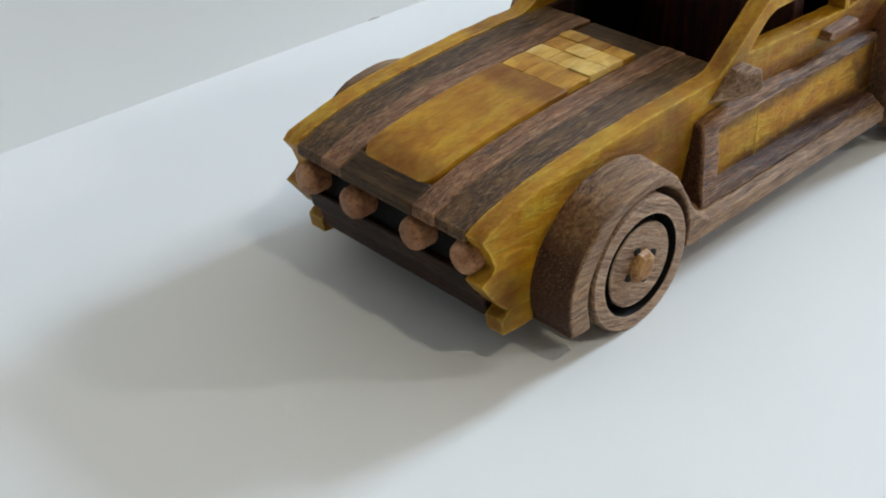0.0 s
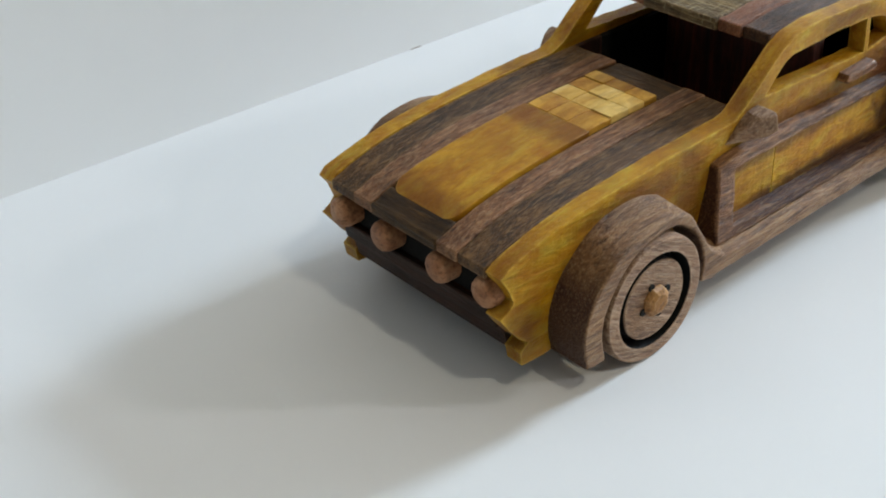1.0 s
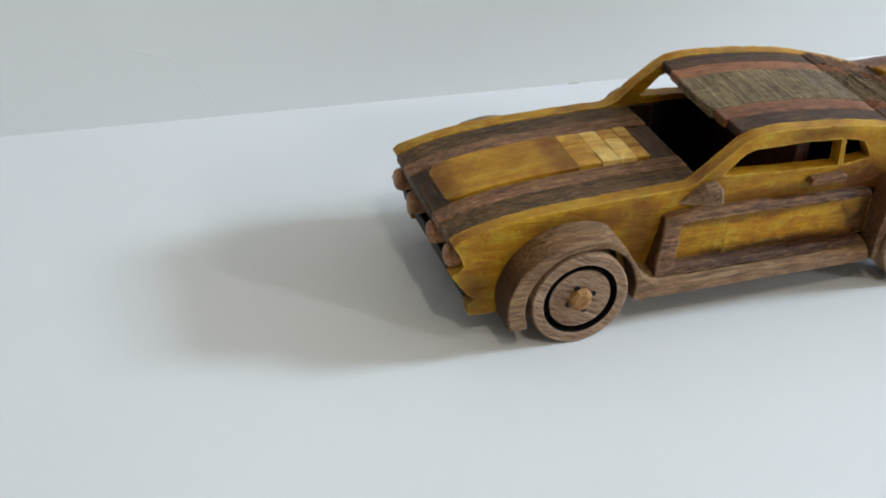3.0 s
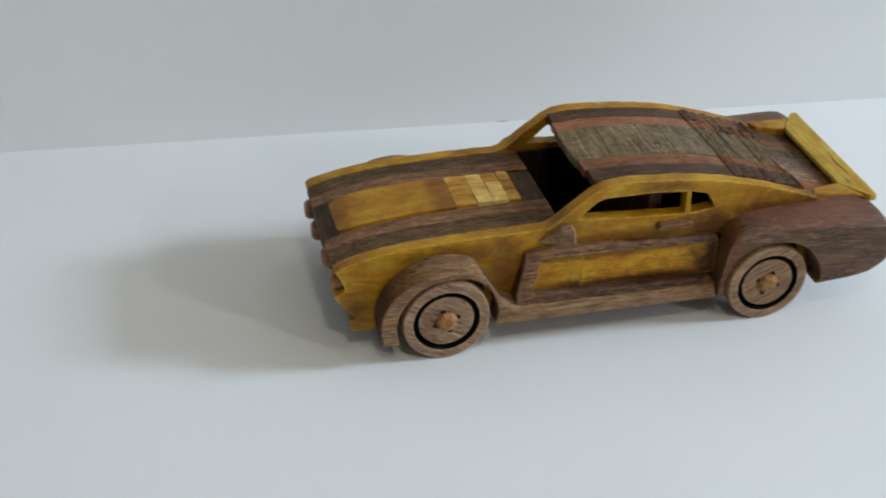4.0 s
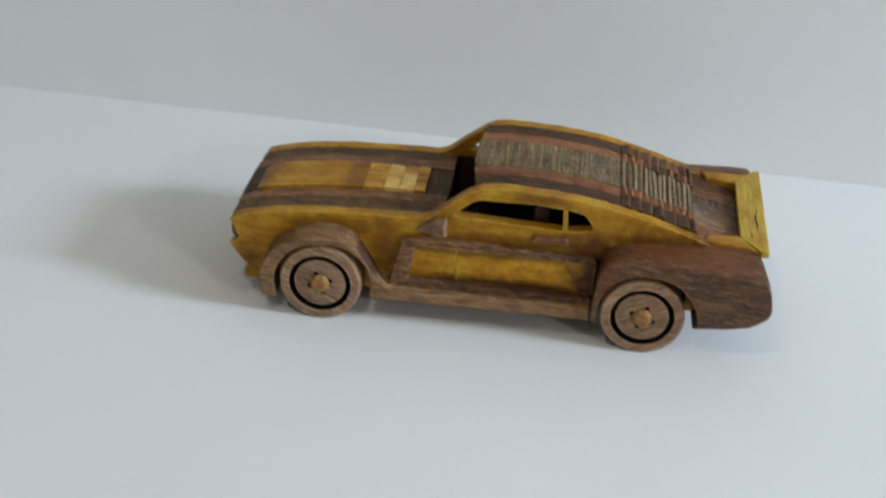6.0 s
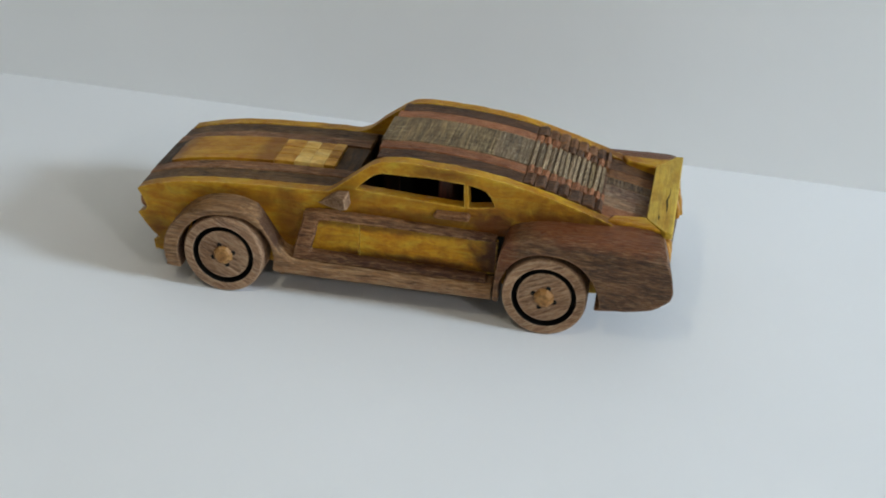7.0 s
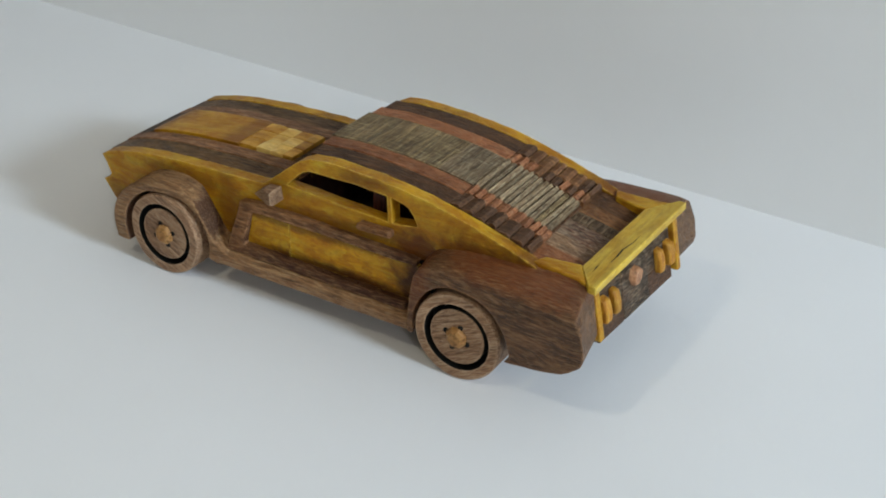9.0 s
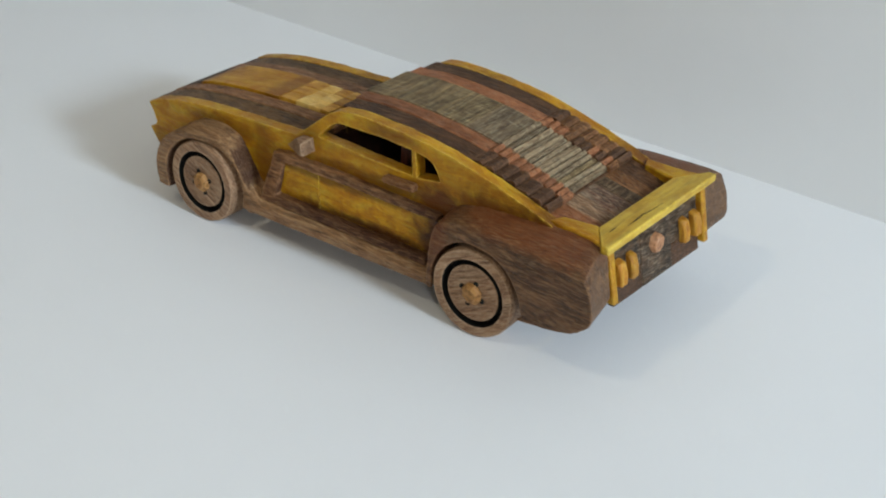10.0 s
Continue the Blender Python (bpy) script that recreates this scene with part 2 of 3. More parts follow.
# The marks darken the panel's rear end, its foot and its top edge.
PANEL_Y = wood("dark_edged_panel_wood", *HONEY, 0.55, "soft", 2.0, 0.42, 0.7, blotch=0.9, burn=tone(190, 104, 5), pore=0.2, gloss=0.26, streak=0.14, chatter=0.05,
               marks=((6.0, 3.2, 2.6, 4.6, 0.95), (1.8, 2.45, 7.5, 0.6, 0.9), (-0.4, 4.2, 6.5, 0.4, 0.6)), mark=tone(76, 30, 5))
YELLOW = wood("honey_yellow_wood", *HONEY, 0.55, "soft", 2.0, 0.42, 0.7, blotch=1.1, burn=tone(196, 112, 6), pore=0.2, gloss=0.26, streak=0.18)
AMBER_T = wood("amber_tail_wood", tone(252, 190, 66), tone(234, 156, 38), tone(190, 112, 20), tone(132, 68, 12), 0.5, "z", 1.4, 0.42, 0.5, blotch=2.0, pore=0.25, gloss=0.26, streak=0.18)
SPOILER_Y = wood("pale_yellow_wood", tone(255, 224, 96), tone(250, 204, 66), tone(226, 170, 36), tone(190, 132, 20), 0.4, "y", 0.9, 0.4, 0.5, pore=0.35, gloss=0.3, streak=0.14)
HOOD_Y = wood("amber_hood_wood", tone(255, 202, 58), tone(242, 174, 30), tone(212, 136, 14), tone(168, 92, 8), 0.5, "soft", 1.4, 0.42, 0.4, blotch=1.3, burn=tone(196, 118, 14), pore=0.2, gloss=0.26, streak=0.16, rubbed=0.25,
              marks=((-6.9, 5.5, 1.1, 4.0, 0.65), (-11.9, 5.0, 0.7, 3.0, 0.4)), mark=tone(128, 62, 8))
AMBER_L = wood("light_amber_wood", srgb(220, 172, 76), srgb(200, 146, 48), srgb(166, 104, 22), srgb(124, 66, 10), 0.55, "soft", 1.0, 0.42, 0.3, spread=0.16, blotch=2.0, pore=0.15, streak=0.14, gloss=0.26, rubbed=0.2)
CREAM = wood("cream_wood", srgb(246, 216, 142), srgb(234, 194, 104), srgb(204, 152, 56), srgb(158, 98, 24), 0.5, "soft", 1.0, 0.42, 0.3, spread=0.08, blotch=2.2, pore=0.12, gloss=0.26, rubbed=0.2, streak=0.12)
WALNUT = wood("walnut", tone(217, 154, 96), tone(157, 98, 52), tone(69, 36, 15), tone(100, 46, 16), 0.55, "x", 2.4, 0.45, 0.9, fleck=tone(231, 177, 121), burn=tone(81, 44, 18), pore=0.7, gloss=0.22, flecks=0.4, streak=0.3)
WALNUT_L = wood("light_walnut", tone(248, 206, 164), tone(206, 158, 117), tone(120, 80, 53), tone(152, 100, 64), 0.4, "x", 2.4, 0.45, 0.9, fleck=tone(255, 222, 183), pore=0.7, gloss=0.24, flecks=0.45, streak=0.26)
WALNUT_D = wood("dark_walnut", tone(152, 103, 64), tone(101, 62, 35), tone(42, 23, 11), tone(60, 28, 10), 0.5, "x", 2.4, 0.45, 0.8, fleck=tone(189, 144, 102), gloss=0.22, pore=0.7, flecks=0.4, streak=0.3)
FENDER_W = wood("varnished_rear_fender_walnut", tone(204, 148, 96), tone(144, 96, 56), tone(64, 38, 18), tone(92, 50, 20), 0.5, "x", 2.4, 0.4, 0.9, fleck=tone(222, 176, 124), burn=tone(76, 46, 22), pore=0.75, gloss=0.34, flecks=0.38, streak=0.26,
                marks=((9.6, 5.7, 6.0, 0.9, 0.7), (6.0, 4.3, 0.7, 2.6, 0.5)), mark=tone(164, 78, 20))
# Dark mark and end tone paint the unlit front end's shade into the wood.
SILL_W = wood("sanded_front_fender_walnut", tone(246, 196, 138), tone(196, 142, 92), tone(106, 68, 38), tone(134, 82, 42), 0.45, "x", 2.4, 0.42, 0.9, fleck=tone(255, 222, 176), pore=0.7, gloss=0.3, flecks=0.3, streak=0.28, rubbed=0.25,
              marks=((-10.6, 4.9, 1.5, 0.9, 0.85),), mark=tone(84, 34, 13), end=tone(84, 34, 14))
WALNUT_H = wood("hood_walnut", tone(228, 169, 117), tone(172, 113, 69), tone(81, 46, 22), tone(96, 50, 19), 0.5, "x", 2.4, 0.45, 0.9, fleck=tone(242, 197, 151), pore=0.7, gloss=0.24, flecks=0.5, streak=0.34)
HOOD_D = wood("brown_hood_wood", tone(186, 136, 78), tone(124, 82, 40), tone(54, 32, 13), tone(52, 30, 9), 0.55, "x", 2.4, 0.45, 0.8, fleck=tone(221, 177, 125), gloss=0.24, flecks=0.5, pore=0.7, streak=0.36)
# The end tone paints shade onto the frame's faces along x.
DOOR_W = wood("dark_footed_door_frame_walnut", tone(236, 176, 120), tone(176, 118, 72), tone(80, 46, 22), tone(100, 46, 16), 0.5, "x", 2.4, 0.45, 0.9, fleck=tone(231, 177, 121), burn=tone(81, 44, 18), pore=0.7, gloss=0.24, flecks=0.4,
              # darker along the foot, the rear end and the top bar
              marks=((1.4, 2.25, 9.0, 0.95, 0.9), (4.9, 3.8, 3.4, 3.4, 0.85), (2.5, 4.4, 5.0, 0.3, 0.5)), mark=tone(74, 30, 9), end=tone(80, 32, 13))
DECK_P = wood("pale_worn_deck_wood", tone(226, 184, 142), tone(172, 126, 88), tone(84, 52, 32), tone(104, 64, 40), 0.6, "x", 2.0, 0.45, 0.8, fleck=tone(246, 216, 176), gloss=0.24, pore=0.7, blotch=1.6, flecks=0.6, streak=0.34)
DECK_W = wood("stained_deck_wood", tone(168, 116, 84), tone(112, 70, 48), tone(50, 28, 17), tone(206, 178, 146), 0.8, "x", 2.4, 0.45, 0.8, fleck=tone(226, 196, 162), gloss=0.24, pore=0.7, blotch=1.7, flecks=0.7, streak=0.36)
OLIVE = wood("olive_brown_wood", tone(142, 98, 40), tone(96, 64, 22), tone(50, 31, 10), tone(44, 26, 7), 0.55, "y", 1.6, 0.48, 0.6, gloss=0.22)
BUMPER_W = wood("dark_bumper_wood", tone(96, 48, 20), tone(60, 30, 12), tone(30, 16, 7), tone(26, 13, 5), 0.5, "y", 1.6, 0.5, 0.6, gloss=0.2)
ORANGE = wood("reddish_brown_wood", tone(228, 150, 96), tone(190, 112, 64), tone(128, 70, 36), tone(118, 56, 22), 0.4, "x", 2.4, 0.45, 0.8, spread=0.2, fleck=tone(242, 188, 142), pore=0.7, gloss=0.24, flecks=0.45, streak=0.26)
GREY = wood("grey_brown_wood", tone(210, 176, 120), tone(150, 118, 74), tone(68, 48, 26), tone(77, 53, 28), 0.5, "across", 1.3, 0.48, 1.0, lines=1.6, spread=0.12, fleck=tone(250, 226, 170), gloss=0.24, streak=0.32, flecks=0.42)
GREY_L = wood("pale_grey_slat_wood", tone(220, 187, 142), tone(166, 133, 94), tone(74, 54, 34), tone(83, 57, 34), 0.5, "across", 1.3, 0.48, 1.0, lines=1.4, spread=0.28, fleck=tone(255, 235, 193), gloss=0.24, streak=0.34, flecks=0.6)
SLAT_D = wood("worn_brown_slat_wood", tone(178, 138, 96), tone(122, 88, 56), tone(54, 36, 20), tone(62, 38, 20), 0.5, "across", 1.3, 0.48, 1.0, lines=1.4, spread=0.2, fleck=tone(222, 190, 148), gloss=0.24, streak=0.34, flecks=0.55)
TAIL_W = wood("sooty_tail_wood", tone(144, 108, 74), tone(92, 65, 41), tone(30, 20, 12), tone(24, 15, 8), 0.75, "y", 1.6, 0.48, 0.9, fleck=tone(206, 182, 150), blotch=1.8, gloss=0.22, flecks=0.6, streak=0.3)
LAMP_W = wood("dowel_wood", tone(250, 190, 140), tone(228, 160, 110), tone(178, 114, 70), tone(138, 80, 46), 0.35, "n", 1.0, 0.45, 0.4, gloss=0.26, streak=0.18)
HUB_W = wood("hub_dowel_wood", tone(246, 188, 116), tone(226, 162, 90), tone(184, 116, 54), tone(148, 88, 38), 0.35, "n", 1.0, 0.45, 0.4, gloss=0.26, streak=0.18)
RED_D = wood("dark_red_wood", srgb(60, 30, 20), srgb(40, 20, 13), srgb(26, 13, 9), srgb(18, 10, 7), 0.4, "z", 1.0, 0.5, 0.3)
SEAT_R = wood("red_brown_seat_wood", srgb(108, 48, 30), srgb(78, 34, 21), srgb(46, 20, 13), srgb(32, 15, 10), 0.4, "z", 1.0, 0.5, 0.3)
# Near-black for recesses and cabin: their shade is put into the colour.
RECESS_BLACK = wood("recess_black_wood", srgb(22, 22, 19), srgb(15, 15, 13), srgb(9, 9, 8), None, 0, "n", 1.0, 0.75, 0.2, gloss=0.2)


def plain(name, colour, rough, blot, relief, scale=6.0):
    m = bpy.data.materials.new(name)
    m.use_nodes = True
    nt = m.node_tree
    N, L = nt.nodes.new, nt.links.new
    bsdf = nt.nodes["Principled BSDF"]
    tc = N("ShaderNodeTexCoord")
    n = N("ShaderNodeTexNoise")
    n.inputs["Scale"].default_value, n.inputs["Detail"].default_value = scale, 6
    L(tc.outputs["Object"], n.inputs["Vector"])
    lo = tuple(c * (1 - blot) for c in colour[:3]) + (1,)
    r = ramp(nt, [(0.3, lo), (0.7, colour)])
    L(n.outputs["Fac"], r.inputs[0])
    L(r.outputs[0], bsdf.inputs["Base Color"])
    f = N("ShaderNodeTexNoise")
    f.inputs["Scale"].default_value, f.inputs["Detail"].default_value = 900, 3
    L(tc.outputs["Object"], f.inputs["Vector"])
    b = N("ShaderNodeBump")
    b.inputs["Strength"].default_value, b.inputs["Distance"].default_value = relief, 0.0004
    L(f.outputs["Fac"], b.inputs["Height"])
    L(b.outputs[0], bsdf.inputs["Normal"])
    bsdf.inputs["Roughness"].default_value = rough
    bsdf.inputs["Specular IOR Level"].default_value = 0.3
    return m


TABLE = plain("white_table_laminate", (0.76, 0.76, 0.76, 1), 0.55, 0.03, 0.03)
WALL = plain("white_wall_paint", (0.80, 0.81, 0.81, 1), 0.85, 0.03, 0.06)
# Unseen walls and ceiling: tone set to warm and weaken the bounce light.
WARM_BOUNCE_WALL = plain("warm_bounce_wall_paint", (0.42, 0.38, 0.32, 1), 0.85, 0.05, 0.06)
LOW_BOUNCE_WALL = plain("low_bounce_dark_wall", (0.07, 0.05, 0.035, 1), 0.7, 0.2, 0.2)
FLOOR = plain("grey_floor_boards", (0.45, 0.42, 0.38, 1), 0.6, 0.15, 0.3)

# ---- mesh helpers; the car is drawn in centimetres ----
C = 0.01


def finish(name, bm, material, parent=None, label="", bevel=0.0, segs=2, smooth=True, angle=32):
    bmesh.ops.recalc_face_normals(bm, faces=bm.faces)
    me = bpy.data.meshes.new(name)
    bm.to_mesh(me)
    bm.free()
    me.materials.append(material)
    return place(name, me, parent, label, bevel, segs, smooth, angle)


def place(name, me, parent=None, label="", bevel=0.0, segs=2, smooth=True, angle=32):
    ob = new(name, me)
    if parent:
        ob.parent = parent
    if label:
        tagged(ob, label)
    if bevel:
        md = ob.modifiers.new("edge", "BEVEL")
        md.width, md.segments, md.limit_method, md.angle_limit = bevel * C, segs, "ANGLE", radians(angle)
        md.harden_normals = False
    if smooth:
        me.shade_smooth()
        me.set_sharp_from_angle(angle=radians(40))
    return ob


def part(name, bm, material, parent, label="", bevel=0.0, **k):
    return finish(name, bm, material, parent, label, bevel, **k)


def box(x0, x1, y0, y1, z0, z1, bm=None):
    bm = bm or bmesh.new()
    vs = [bm.verts.new((x * C, y * C, z * C)) for x in (x0, x1) for y in (y0, y1) for z in (z0, z1)]
    for f in ((0, 1, 3, 2), (4, 6, 7, 5), (0, 4, 5, 1), (2, 3, 7, 6), (0, 2, 6, 4), (1, 5, 7, 3)):
        bm.faces.new([vs[i] for i in f])
    return bm


def loft(sections, bm=None):
    """Closed rings of equal count, joined one to the next, with end caps. Each ring is a list of x, y, z in cm."""
    bm = bm or bmesh.new()
    rings = [[bm.verts.new((x * C, y * C, z * C)) for x, y, z in ring] for ring in sections]
    for a, b in zip(rings, rings[1:]):
        for i in range(len(a)):
            j = (i + 1) % len(a)
            bm.faces.new((a[i], a[j], b[j], b[i]))
    bm.faces.new(rings[0])
    bm.faces.new(list(reversed(rings[-1])))
    return bm


def slab(poly, y0, y1, bm=None):
    """A side outline (x, z) given thickness from y0 to y1."""
    return loft([[(x, y0, z) for x, z in poly], [(x, y1, z) for x, z in poly]], bm)


def holed(outline, holes, y0, y1):
    """A side board with openings cut through it."""
    bm = bmesh.new()
    loops = [outline] + holes
    flat = [p for lp in loops for p in lp]
    tris = tessellate_polygon([[Vector((x, z, 0)) for x, z in lp] for lp in loops])
    sides = []
    for y in (y0, y1):
        vs = [bm.verts.new((x * C, y * C, z * C)) for x, z in flat]
        sides.append(vs)
        for t in tris:
            bm.faces.new([vs[i] for i in t])
    k = 0
    for lp in loops:
        n = len(lp)
        for i in range(n):
            a, b = k + i, k + (i + 1) % n
            bm.faces.new((sides[0][a], sides[0][b], sides[1][b], sides[1][a]))
        k += n
    return bm


def lathe(profile, n=56):
    """Revolve (radius, y) about the y axis, in cm."""
    bm = bmesh.new()
    rings = []
    for r, y in profile:
        if r < 1e-6:
            rings.append([bm.verts.new((0, y * C, 0))])
        else:
            rings.append([bm.verts.new((r * C * math.cos(2 * math.pi * i / n), y * C, r * C * math.sin(2 * math.pi * i / n))) for i in range(n)])
    for a, b in zip(rings, rings[1:]):
        for i in range(n):
            j = (i + 1) % n
            if len(a) == 1:
                bm.faces.new((a[0], b[i], b[j]))
            elif len(b) == 1:
                bm.faces.new((a[i], a[j], b[0]))
            else:
                bm.faces.new((a[i], a[j], b[j], b[i]))
    return bm


def curve_z(pts):
    xs, zs = [p[0] for p in pts], [p[1] for p in pts]
    return lambda x: float(np.interp(x, xs, zs))


def smoothed(pts, steps=4):
    """A Catmull-Rom line through the points."""
    out = []
    for i in range(len(pts) - 1):
        p0, p1, p2, p3 = (np.array(pts[max(0, min(len(pts) - 1, i + k))], float) for k in (-1, 0, 1, 2))
        for s in range(steps):
            t = s / steps
            q = 0.5 * (2 * p1 + (p2 - p0) * t + (2 * p0 - 5 * p1 + 4 * p2 - p3) * t * t + (3 * p1 - p0 - 3 * p2 + p3) * t ** 3)
            out.append((float(q[0]), float(q[1])))
    return out + [tuple(map(float, pts[-1]))]


def uneven(poly, amount=0.022, seed=1, step=0.4):
    """A hand-cut outline: points every few millimetres, each a little off the line."""
    r = random.Random(seed)
    out = []
    for (x, z), (x2, z2) in zip(poly, poly[1:] + poly[:1]):
        n = max(1, int(math.hypot(x2 - x, z2 - z) / step))
        for k in range(n):
            a = amount if k or n == 1 else amount * 0.4
            out.append((x + (x2 - x) * k / n + r.uniform(-a, a), z + (z2 - z) * k / n + r.uniform(-a, a)))
    return out


# ---- the room ----
def room_box(name, x0, x1, y0, y1, z0, z1, material, label, category):
    bm = box(x0 * 100, x1 * 100, y0 * 100, y1 * 100, z0 * 100, z1 * 100)
    return tagged(finish(name, bm, material, smooth=False), label, category, kind="structure")


FL, CE = -0.74, 1.86
room_box("floor", -2.5, 3.5, -2.7, 1.6, FL - 0.1, FL, FLOOR, "grey wooden room floor under the table", "floor")
room_box("ceiling", -2.5, 3.5, -2.7, 1.6, CE, CE + 0.1, WARM_BOUNCE_WALL, "unseen added room ceiling, toned for warm bounce light", "ceiling")
# Unseen wall, made dark so little light bounces onto the car's front.
room_box("wall_west", -2.6, -2.5, -2.6, 1.6, FL, CE, LOW_BOUNCE_WALL, "unseen dark room wall, added to cut bounce light on the nose", "wall")
# south wall with a small high window opening
bm = box(-250, 245, -270, -260, FL * 100, CE * 100)
box(285, 350, -270, -260, FL * 100, CE * 100, bm)
box(245, 285, -270, -260, FL * 100, 148, bm)
box(245, 285, -270, -260, 182, CE * 100, bm)
tagged(finish("wall_south", bm, WARM_BOUNCE_WALL, smooth=False), "unseen added room wall, toned for warm bounce, with a small high window opening", "wall", kind="structure")
# east wall with its window opening
bm = box(340, 350, -260, -92, FL * 100, CE * 100)
box(340, 350, -4, 160, FL * 100, CE * 100, bm)
box(340, 350, -92, -4, FL * 100, 100, bm)
box(340, 350, -92, -4, 182, CE * 100, bm)
tagged(finish("wall_east", bm, WARM_BOUNCE_WALL, smooth=False), "unseen added room wall, toned for warm bounce, with a square window opening", "wall", kind="structure")
# The backdrop wall behind the table, turned a little against the car.
BACK = math.degrees(math.atan2(EDGE_R - EDGE_L, 55.0))
bm = box(-270, 370, 0, 10, FL * 100, CE * 100)
back = tagged(finish("wall_north", bm, WALL, smooth=False), "plain pale grey painted wall behind the white table", "wall", kind="structure")
back.matrix_world = pose(0, (EDGE_L + (EDGE_R - EDGE_L) * 30 / 55) * C, 0, 0, 0, BACK)

# faint raised plaster seam on the wall and a chip where it meets the table
seam = smoothed([(-27.0, 4.5), (-23.0, 4.25), (-21.8, 3.92), (-20.7, 3.62), (-20.1, 3.25), (-19.75, 2.85), (-19.25, 2.1), (-18.75, 1.35), (-18.4, 0.85), (-18.1, 0.12)], 4)
rings = []
for (x, z), (x2, z2) in zip(seam, seam[1:] + [(2 * seam[-1][0] - seam[-2][0], 2 * seam[-1][1] - seam[-2][1])]):
    dx, dz = x2 - x, z2 - z
    ln = math.hypot(dx, dz)
    nx, nz = -dz / ln, dx / ln
    rings.append([(x + nx * 0.12, 0.004, z + nz * 0.12), (x + nx * 0.03, -0.006, z + nz * 0.03), (x - nx * 0.03, -0.006, z - nz * 0.03), (x - nx * 0.12, 0.004, z - nz * 0.12)])
part("plaster_seam", loft(rings), WALL, back, "faint raised plaster seam")
part("chip", loft([[(x, 0.03, z) for x, z in ((1.2, 0.0), (1.9, 0.0), (1.8, 0.05), (1.5, 0.08), (1.3, 0.05))], [(x, -0.02, z) for x, z in ((1.2, 0.0), (1.9, 0.0), (1.8, 0.04), (1.5, 0.06), (1.3, 0.03))]]), FLOOR, back, "small grey chip", smooth=False)

table = new("table")
tagged(table, "white laminate table pushed against a pale wall", "table")
table.matrix_world = pose(0, (EDGE_L + (EDGE_R - EDGE_L) * 30 / 55) * C, 0, 0, 0, BACK)
part("tabletop", box(-95, 95, -88, 1.0, -2.8, 0), TABLE, table, bevel=0.1)
for lx in (-90, 84):
    for ly in (-84, -8):
        part("leg", box(lx, lx + 6, ly, ly + 6, FL * 100, -2.8), TABLE, table, bevel=0.2)

# ---- the wooden toy car: nose towards -x ----
car = new("toy_car")
tagged(car, "handmade wooden toy car of yellow and walnut wood on white table", "toy car")

HOOD = [(-12.62, 4.62), (-12.1, 4.78), (-11.25, 5.0), (-10.2, 5.18), (-9.05, 5.31), (-7.5, 5.42), (-6.0, 5.49), (-4.6, 5.53), (-3.35, 5.55)]
ROOF = [(-3.0, 5.62), (-2.72, 5.78), (-0.9, 7.24), (-0.35, 7.5), (0.55, 7.6), (1.6, 7.59), (2.7, 7.54), (4.2, 7.41), (5.6, 7.2), (7.0, 6.87), (8.3, 6.5), (9.5, 6.12), (10.7, 5.7)]
hood_z, roof_z = curve_z(HOOD), curve_z(ROOF[3:])
Y_OUT, Y_IN = 4.1, 3.48

# side boards, one each side, with window openings
NOSE = [(-11.3, 1.1), (-12.1, 1.15), (-12.2, 1.62), (-11.88, 1.85), (-12.2, 2.12), (-12.55, 2.6), (-12.9, 3.08), (-12.55, 3.28), (-12.42, 3.5), (-12.6, 4.0), (-12.88, 4.42)]
outline = NOSE + HOOD + ROOF + [(11.2, 5.3), (12.9, 5.25), (12.95, 3.0), (12.3, 2.3), (10.4, 1.9), (-4.5, 1.4)]
WIN = [(-1.62, 5.9), (-0.95, 6.58), (-0.7, 6.78), (-0.32, 6.9), (1.9, 6.95), (3.66, 6.86), (3.72, 5.64), (0.8, 5.76)]
QTR = [(3.94, 5.64), (3.87, 6.84), (4.45, 6.73), (4.74, 6.59), (5.0, 6.3), (5.2, 5.84)]
for s in (-1, 1):
    part("side_board", holed(uneven(outline, 0.022, 5 + s), [uneven(list(reversed(WIN)), 0.018, 8 + s), uneven(list(reversed(QTR)), 0.018, 11 + s)], s * Y_IN, s * Y_OUT), SIDE_Y, car,
         "honey yellow wooden side board with cut window openings", bevel=0.09)


def strip(x0, x1, y0, y1, top, thick, n=14):
    """A plank that follows a top line from x0 to x1."""
    rings = []
    for i in range(n + 1):
        x = x0 + (x1 - x0) * i / n
        z = top(x)
        rings.append([(x, y0, z - thick), (x, y1, z - thick), (x, y1, z), (x, y0, z)])
    return loft(rings)


# hood planks: two strips each side, a raised centre panel, nose band and cowl
front_drop = lambda x: hood_z(max(x, -12.62)) - 0.03 - 0.2 * max(0.0, (-12.25 - x)) ** 1.4
for s in (-1, 1):
    a, b = sorted((s * 3.45, s * 2.33))
    part("hood_strip", strip(-12.86, -2.25, a, b, lambda x: front_drop(x) + 0.01, 0.34, 28), HOOD_D, car, "dark brown wooden hood strip", bevel=0.03)
    a, b = sorted((s * 2.31, s * 1.47))
    part("hood_strip", strip(-12.9, -2.25, a, b, lambda x: front_drop(x) + 0.05, 0.36, 28), WALNUT_H, car, "brown walnut hood strip", bevel=0.04)
part("nose_band", strip(-12.93, -12.1, -1.455, 1.455, lambda x: front_drop(x) + 0.05, 0.36, 8), OLIVE, car, "dark olive-brown wooden nose band", bevel=0.05)
part("hood_base", strip(-12.1, -3.4, -1.43, 1.43, lambda x: hood_z(x) - 0.1, 0.6), OLIVE, car)
rise = lambda x: hood_z(x) + 0.13
rings = []
